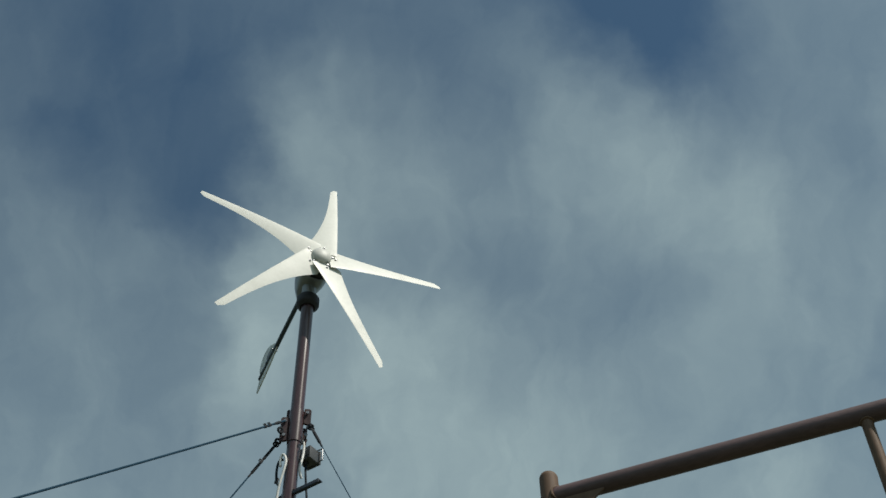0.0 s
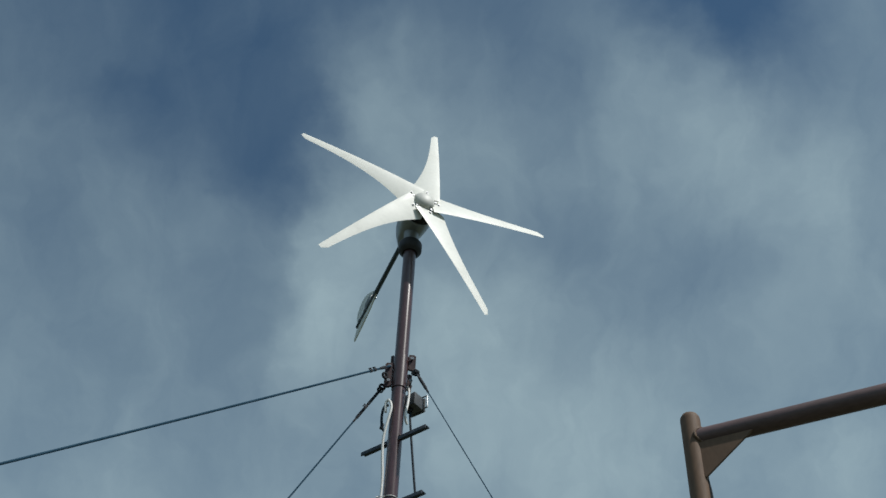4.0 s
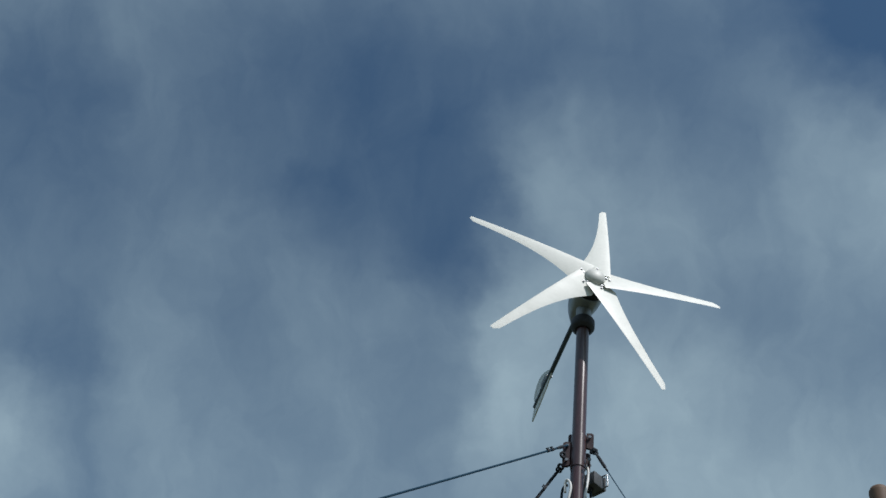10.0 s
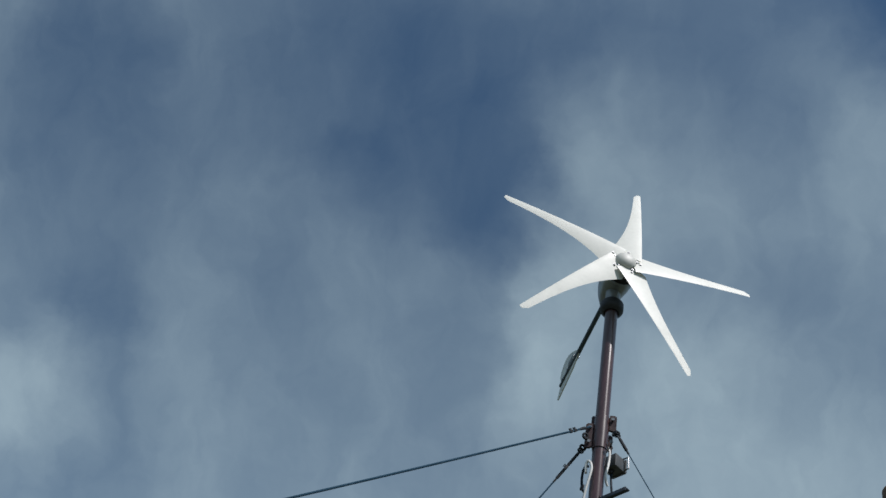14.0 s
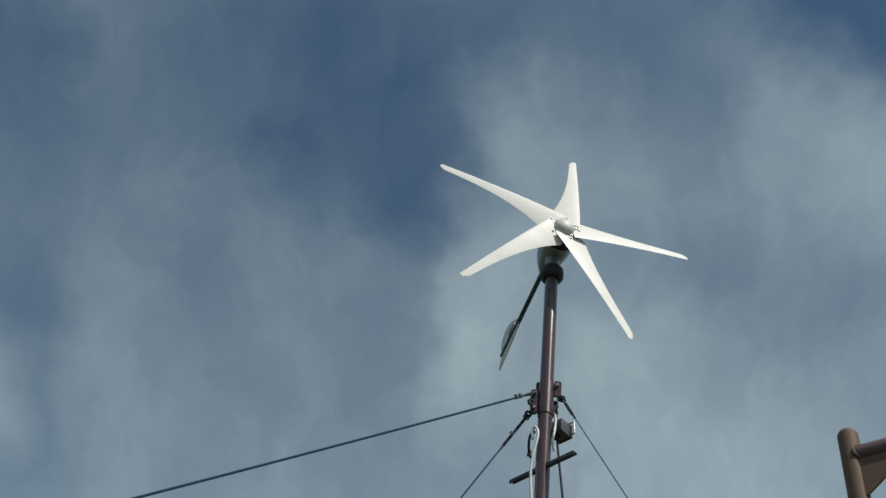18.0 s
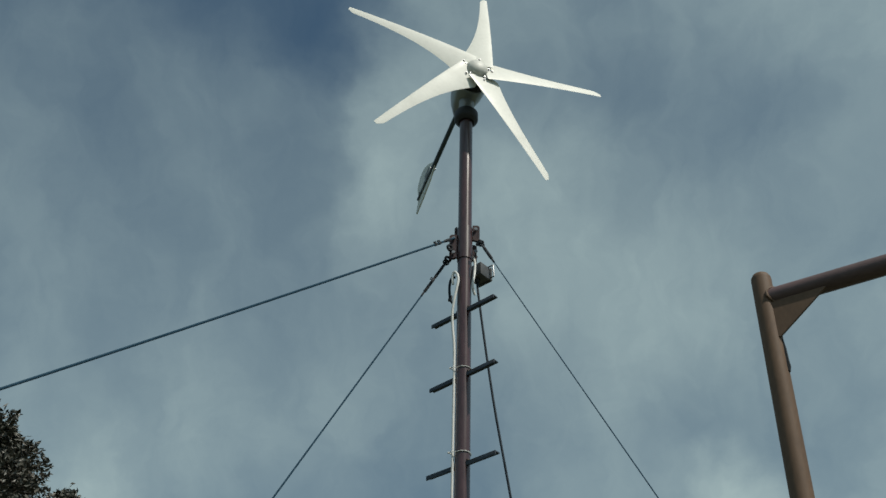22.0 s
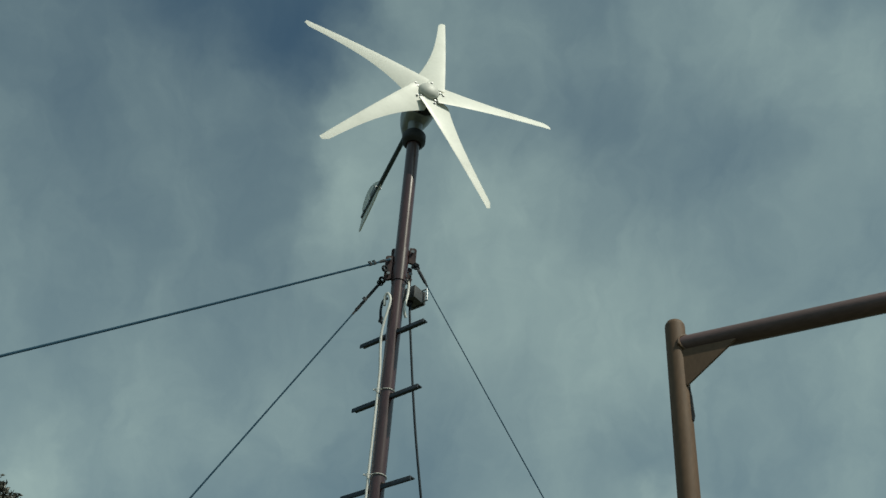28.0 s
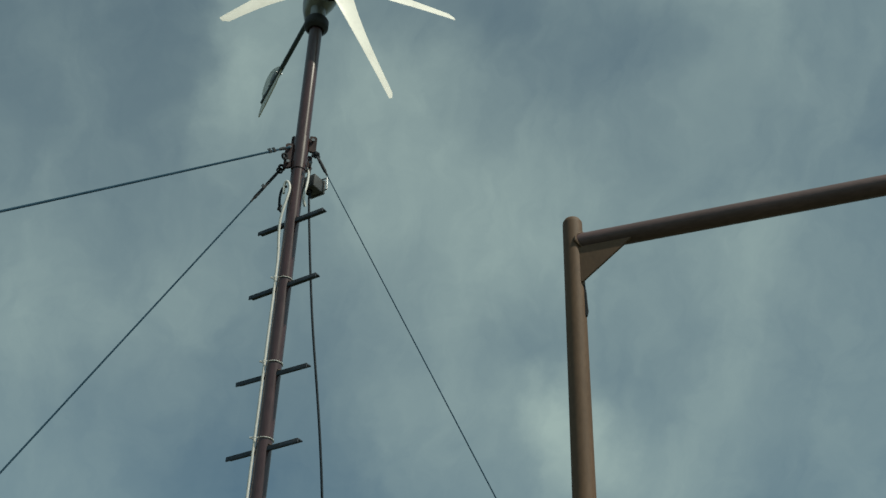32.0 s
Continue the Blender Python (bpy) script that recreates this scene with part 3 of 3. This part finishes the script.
def build_guy(start, toward, slope, fittings, sag, thick, label):
    """A wire rope from the clamp down to a ground anchor. fittings: (kind, metres along)."""
    a = radians(toward)
    reach = start[2] / slope
    s = Vector(start)
    e = s + Vector((math.cos(a) * reach, math.sin(a) * reach, -start[2] + 0.06))
    guy = thing("guy_wire", (e.x, e.y, 0), label, "guy wire", "guy wires of the mast")
    base = Vector((e.x, e.y, 0))
    way = (e - s).normalized()
    side = way.cross(Vector((0, 0, 1))).normalized()
    length = (e - s).length

    def at(d):
        f = d / length
        return s + way * d - Vector((0, 0, 4 * sag * f * (1 - f))) - base

    bm = bmesh.new()
    tube(bm, [at(length * k / 40) for k in range(41)], thick, 8)
    part("cable", bm, WIRE, guy)
    for kind, d in fittings:
        bm = bmesh.new()
        if kind == "shackle":
            ring(bm, at(d), side, 0.011, 0.004)
            lathe(bm, [(0.006, -0.016), (0.006, 0.016)], Matrix.Translation(at(d)) @ side.to_track_quat("Z", "Y").to_matrix().to_4x4(), 8)
            part("shackle", bm, DARK_STEEL, guy)
        elif kind == "clip":
            m = Matrix.Translation(at(d)) @ way.to_track_quat("X", "Z").to_matrix().to_4x4()
            box(bm, (0.016, 0.011, 0.012), m, 0.002)
            lathe(bm, [(0.0022, -0.004), (0.0022, 0.010), (0.0038, 0.010), (0.0038, 0.013)], m @ pose(-0.0045, 0, 0), 8)
            lathe(bm, [(0.0022, -0.004), (0.0022, 0.010), (0.0038, 0.010), (0.0038, 0.013)], m @ pose(0.0045, 0, 0), 8)
            part("wire_clip", bm, DARK_STEEL, guy)
        elif kind == "turnbuckle":
            tube(bm, [at(d - 0.07), at(d - 0.045), at(d - 0.040), at(d + 0.040), at(d + 0.045), at(d + 0.07)], [0.0042, 0.0042, 0.0066, 0.0066, 0.0042, 0.0042], 10)
            part("turnbuckle", bm, DARK_STEEL, guy)
        elif kind == "link":
            ring(bm, at(d), side if int(d * 1000) % 2 else way.cross(side), 0.009, 0.0035)
            part("chain_link", bm, DARK_STEEL, guy)
        elif kind == "thimble":
            tube(bm, [at(d - 0.022), at(d - 0.01), at(d + 0.012), at(d + 0.03)], [0.004, 0.0075, 0.006, 0.0035], 10)
            part("thimble", bm, DARK_STEEL, guy)
    bm = bmesh.new()
    stake = Vector((0.05 * math.cos(a), 0.05 * math.sin(a), -0.35))
    tube(bm, [stake, Vector((0, 0, 0.05)), Vector((-0.006 * math.cos(a), -0.006 * math.sin(a), 0.075))], 0.010, 10)
    ring(bm, Vector((0, 0, 0.085)), side, 0.016, 0.006)
    part("ground_anchor", bm, GALV, guy)
    return guy


build_guy((-0.0424, 3.6765, 4.7965), 221.9, 0.877, (("thimble", 0.050), ("clip", 0.102), ("clip", 0.128)), 0.044, 0.0044,
          "dark steel guy wire with two small wire clips")
build_guy((-0.075, 3.79, 4.765), 202.2, 2.020, (("shackle", 0.008), ("turnbuckle", 0.070), ("clip", 0.128), ("turnbuckle", 0.165)), 0.0, 0.0034,
          "thin dark steel guy wire with turnbuckles")
build_guy((0.065, 3.70, 4.793), 318.4, 1.967, (("shackle", 0.010), ("link", 0.034), ("link", 0.050), ("turnbuckle", 0.090)), 0.0, 0.0022,
          "very thin dark steel guy wire with chain links")


# ------------------------------------------------------------------ cables and box on the mast
def build_cables():
    x0, y0 = MAST
    white = thing("power_cable", (x0, y0, 0), "thick white power cable tied down along the mast", "cable")
    r = 0.0054
    # out of the pole below the clamp, looped over and led down its flank
    run = [(-0.046, -0.018, 4.600), (-0.048, -0.020, 4.640), (-0.040, -0.026, 4.656), (-0.029, -0.033, 4.640), (-0.024, -0.037, 4.610), (-0.029, -0.036, 4.570), (-0.040, -0.030, 4.510),
           (-0.046, -0.022, 4.455), (-0.044, -0.016, 4.39), (-0.037, -0.010, 4.30), (-0.0355, -0.009, 4.20), (-0.0355, -0.008, 3.9), (-0.0355, -0.008, 3.5), (-0.0355, -0.008, 2.6), (-0.0355, -0.008, 1.4), (-0.040, -0.012, 0.20), (-0.08, -0.03, 0.02)]
    bm = bmesh.new()
    tube(bm, smooth_path(run, 5), r, 10)
    part("cable_run", bm, CABLE_WHITE, white)
    tail = [(0.034, 0.012, 4.770), (0.042, 0.008, 4.735), (0.042, 0.006, 4.69), (0.040, -0.002, 4.660), (0.036, -0.011, 4.625), (0.034, -0.016, 4.596), (0.037, -0.012, 4.572), (0.044, -0.004, 4.556)]
    bm = bmesh.new()
    tube(bm, smooth_path(tail, 6), r, 10)
    part("cable_end", bm, CABLE_WHITE, white)
    for z in (4.197, 3.83, 3.525, 2.9, 2.2, 1.5, 0.8):
        bm = bmesh.new()
        pts = [Vector((0.0315 * math.cos(radians(a)), 0.0315 * math.sin(radians(a)), z)) for a in range(-140, 161, 20)]
        pts = [Vector((-0.048, -0.014, z)), Vector((-0.040, -0.023, z))] + pts + [Vector((-0.040, -0.002, z)), Vector((-0.048, -0.012, z))]
        tube(bm, pts, 0.0019, 6)
        box(bm, (0.008, 0.006, 0.005), pose(-0.050, -0.014, z), 0.001)
        part("cable_tie", bm, CABLE_WHITE, white)
    loop = thing("cable_loop", (x0, y0, 4.5), "short black cable looped beside the mast", "cable")
    bm = bmesh.new()
    pts = [(-0.036, -0.010, 0.142), (-0.048, -0.008, 0.140), (-0.057, -0.006, 0.122), (-0.060, -0.004, 0.090), (-0.059, -0.004, 0.062), (-0.056, 0.0, 0.040), (-0.050, 0.002, 0.026), (-0.042, 0.004, 0.020)]
    tube(bm, smooth_path(pts, 6), 0.0056, 8)
    part("cable_bend", bm, CABLE_BLACK, loop)
    bm = bmesh.new()
    box(bm, (0.014, 0.012, 0.026), pose(-0.056, 0.001, 0.042, 0, 12, 0), 0.002)
    part("connector", bm, BLACK, loop)


build_cables()


def build_box():
    b = thing("junction_box", (0.062, 3.842, 4.706), "weathered dark grey junction box strapped behind the mast", "junction box", turn=-39.6)
    bm = bmesh.new()
    box(bm, (0.064, 0.062, 0.062), pose(0, 0, 0.035), 0.005)
    part("body", bm, BOX_GREY, b)
    bm = bmesh.new()
    box(bm, (0.072, 0.010, 0.070), pose(0, 0.036, 0.035), 0.004)
    part("lid", bm, BOX_GREY, b)
    bm = bmesh.new()
    tube(bm, [(0.026, 0.020, 0.066), (0.054, 0.024, 0.068), (0.058, 0.024, 0.008), (0.028, 0.020, 0.002)], 0.0034, 8)
    part("bail", bm, GALV, b, "bent pale wire bail")
    bm = bmesh.new()
    lathe(bm, [(0.012, -0.012), (0.012, 0.004), (0.015, 0.004), (0.015, 0.018)], pose(-0.010, -0.006, 0), 10)
    part("cable_gland", bm, BLACK, b)
    bm = bmesh.new()
    box(bm, (0.012, 0.10, 0.022), pose(-0.042, -0.02, 0.030), 0.002)
    box(bm, (0.012, 0.06, 0.022), pose(-0.042, 0.0, 0.058), 0.002)
    part("bracket", bm, DARK_STEEL, b)
    for x in (-0.036, 0.036):
        for z in (0.010, 0.068):
            bm = bmesh.new()
            lathe(bm, [(0.004, 0), (0.004, 0.003)], pose(x * 0.85, 0.040, z * 0.88, -90, 0, 0), 8)
            part("screw", bm, GALV, b)
    c = thing("feed_cable", (0.30, 3.92, 0), "black cable hanging from the junction box", "cable")
    top = Vector((0.054, 3.842, 4.700)) - Vector((0.30, 3.92, 0))
    pts = [top, top + Vector((0.004, 0.002, -0.08)), Vector((0.115, 3.852, 4.13)) - Vector((0.30, 3.92, 0)), Vector((0.220, 3.858, 3.37)) - Vector((0.30, 3.92, 0)),
           Vector((0.022, -0.05, 2.2)), Vector((0.05, -0.02, 1.0)), Vector((0.03, 0, 0.05)), Vector((0, 0, -0.02))]
    bm = bmesh.new()
    tube(bm, smooth_path(pts, 8), 0.0048, 8)
    part("cable", bm, CABLE_BLACK, c)


build_box()

# ------------------------------------------------------------------ tall pipe frame beside the viewer
FRAME_AT, FRAME_TURN = (0.7716, 2.3129), -27.8
RAIL_Z, PIPE_R = 3.461, 0.0253


def build_frame():
    f = thing("pipe_frame", (*FRAME_AT, 0), "tall brown painted steel pipe frame with a gusseted corner", "pipe frame", turn=FRAME_TURN)
    span = 1.64
    for x in (0.0, span):
        bm = bmesh.new()
        lathe(bm, [(0.0315, 0.0), (0.0312, 0.9), (PIPE_R + 0.0003, 3.40), (PIPE_R, 3.522), (PIPE_R * 0.97, 3.528), (PIPE_R * 0.80, 3.536), (PIPE_R * 0.45, 3.541), (0.0, 3.543)], pose(x, 0, 0), 40)
        post = part("post", bm, FRAME_PAINT, f)
        s = 1 if x == 0 else -1
        bm = bmesh.new()
        bar(bm, [(s * 0.013, 3.337), (s * (PIPE_R - 0.001), 3.333), (s * 0.152, RAIL_Z - PIPE_R + 0.003), (s * 0.150, RAIL_Z - PIPE_R + 0.006), (s * 0.013, RAIL_Z - PIPE_R + 0.004)], 0.006, pose(x, -0.014, 0), 0.0008)
        part("gusset", bm, FRAME_PAINT, f, "triangular gusset plate")
        bm = bmesh.new()
        pts = []
        for k in range(25):
            a = 2 * math.pi * k / 24
            y, z = 0.0262 * math.cos(a), 0.0262 * math.sin(a)
            pts.append((x + s * math.sqrt(max((PIPE_R + 0.003) ** 2 - min(y * y, PIPE_R ** 2), 1e-6)), y, RAIL_Z + z))
        rng = random.Random(7)
        tube(bm, pts, [0.0034 + rng.uniform(-0.0010, 0.0014) for _ in pts], 7)
        part("weld", bm, FRAME_PAINT, f)
    bm = bmesh.new()
    tube(bm, [(PIPE_R * 0.5 + (span - PIPE_R) * k / 12, 0, RAIL_Z + 0.016 * k / 12) for k in range(13)], PIPE_R, 36)
    part("top_rail", bm, RAIL_PAINT, f, "dull purple-brown top rail")
    bm = bmesh.new()
    lathe(bm, [(0.0150, 0.0), (0.0150, RAIL_Z - 0.012)], pose(0.825, 0, 0), 24)
    part("upright", bm, FRAME_PAINT, f)
    bm = bmesh.new()
    pts = []
    for k in range(17):
        a = 2 * math.pi * k / 16
        x, y = 0.0160 * math.cos(a), 0.0160 * math.sin(a)
        pts.append((0.825 + x, y, RAIL_Z + 0.008 - math.sqrt(PIPE_R ** 2 - y * y) - 0.001))
    tube(bm, pts, 0.0032, 7)
    part("weld", bm, FRAME_PAINT, f)
    # thin black strip on the post below the gusset
    bm = bmesh.new()
    bar(bm, [(PIPE_R - 0.004, 3.335), (PIPE_R + 0.001, 3.331), (PIPE_R + 0.0035, 3.307), (PIPE_R + 0.0050, 3.269), (PIPE_R + 0.0065, 3.253), (PIPE_R + 0.003, 3.239), (PIPE_R - 0.004, 3.239)], 0.009, pose(0, -0.004, 0), 0.001)
    part("post_strip", bm, BLACK, f, "thin black strip on the post")
    return f


build_frame()


# ------------------------------------------------------------------ tree beyond the mast
def build_tree(at, seed):
    """A tapered trunk, limbs to each bough, and a crown of boughs full of leaves with drooping sprays at the rim."""
    rng = random.Random(seed)
    tree = thing("tree", at, "tall leafy dark green tree with drooping outer sprays", "tree")
    height = 9.1
    trunk = [Vector((0.10 * math.sin(z * 0.9), 0.08 * math.cos(z * 0.7), z)) for z in [height * k / 12 for k in range(13)]]
    wood = bmesh.new()
    tube(wood, trunk, [0.22 * (1 - k / 13.0) + 0.012 for k in range(13)], 12)
    part("trunk", wood, BARK, tree)
    # boughs: offset from the trunk's foot, reach, and whether they are the dense outer ones
    boughs = [(0.42, -0.10, 8.98, 0.44, 1), (0.68, 0.10, 8.92, 0.54, 1), (1.04, -0.10, 8.76, 0.36, 1), (1.05, 0.25, 8.50, 0.58, 1),
              (1.30, -0.10, 7.98, 0.52, 1), (2.00, 0.15, 7.90, 0.33, 1), (1.92, 0.05, 7.64, 0.36, 1), (1.70, -0.15, 7.38, 0.60, 1), (2.30, 0.10, 7.16, 0.44, 1),
              (2.05, 0.30, 6.66, 0.55, 1), (0.15, 0.40, 8.51, 0.80, 1), (0.84, -0.30, 7.56, 0.75, 1), (-0.50, 0.20, 8.45, 0.75, 1),
              (-0.43, -0.30, 7.85, 0.95, 1), (0.68, 0.50, 7.10, 0.85, 1), (1.72, -0.30, 6.29, 0.75, 1), (-1.3, 0.2, 7.4, 1.2, 0),
              (0.1, -0.7, 6.5, 1.2, 0), (-1.5, -0.4, 6.0, 1.3, 0), (0.5, 0.9, 5.6, 1.3, 0), (1.8, -0.2, 5.4, 1.0, 0),
              (-0.8, -0.9, 4.8, 1.3, 0), (1.1, 0.7, 4.6, 1.1, 0)]
    verts, faces = [], []

    def leaf(c, d, size):
        s = d.cross(Vector((rng.uniform(-1, 1), rng.uniform(-1, 1), rng.uniform(-1, 1)))).normalized()
        n = d.cross(s)
        i = len(verts)
        for x, y, h in ((0, 0, 0), (0.34, 0.45, 0.10), (0, 1.0, 0.0), (-0.34, 0.45, 0.10), (0, 0.5, -0.04)):
            verts.append(c + (s * x + d * (y - 0.3) * 1.5 + n * h) * size)
        faces.extend([(i, i + 1, i + 4), (i + 1, i + 2, i + 4), (i + 2, i + 3, i + 4), (i + 3, i, i + 4)])

    for bx, by, bz, reach, dense in boughs:
        centre = Vector((bx, by, bz))
        foot_z = max(min(bz - 1.2, height - 0.6), 1.6)
        foot = Vector((0.10 * math.sin(foot_z * 0.9), 0.08 * math.cos(foot_z * 0.7), foot_z))
        mid = foot.lerp(centre, 0.5) + Vector((rng.uniform(-0.15, 0.15), rng.uniform(-0.15, 0.15), -0.12))
        bm = bmesh.new()
        tube(bm, smooth_path([foot, mid, centre], 5), [0.055 - 0.0042 * k for k in range(11)], 7)
        part("limb", bm, BARK, tree)
        bm = bmesh.new()
        sprays = int((310 if dense else 130) * reach ** 1.7)
        for _ in range(sprays):
            way = Vector((rng.gauss(0, 1), rng.gauss(0, 1), rng.gauss(0.15, 0.9))).normalized()
            if math.sin(7 * way.x + 5 * bx) * math.sin(7 * way.z + 3 * bz) + 0.5 * math.sin(11 * way.y + bx) > 0.62:
                continue
            end = centre + way * reach * rng.uniform(0.35, 1.0) ** 0.7 * (1 + 0.10 * math.sin(5 * way.x + 3 * way.z + bx * 7))
            a = centre + way * reach * 0.25
            b = (a + end) / 2 + Vector((0, 0, 0.06))
            tip = end + Vector((rng.uniform(-0.05, 0.05), rng.uniform(-0.05, 0.05), rng.uniform(-0.12, 0.07)))
            run = smooth_path([a, b, end, tip], 3)
            tube(bm, run, [0.007 - 0.0006 * k for k in range(len(run))], 4)
            for q in run[2:]:
                for k in range(4):
                    c = q + Vector((rng.gauss(0, 0.040), rng.gauss(0, 0.040), rng.gauss(0, 0.035)))
                    leaf(c, (way * 0.8 + Vector((rng.uniform(-1, 1), rng.uniform(-1, 1), rng.uniform(-1.1, 0.7)))).normalized(), rng.uniform(0.040, 0.066))
        tagged(part("twigwork", bm, BARK, tree), kind="stuff")
    me = bpy.data.meshes.new("crown")
    me.from_pydata([tuple(v) for v in verts], [], faces)
    me.materials.append(LEAVES)
    crown = new("crown", me)
    crown.parent = tree
    tagged(crown, kind="stuff")
    return tree


build_tree((-6.78, 12.33, 0.0), 3)
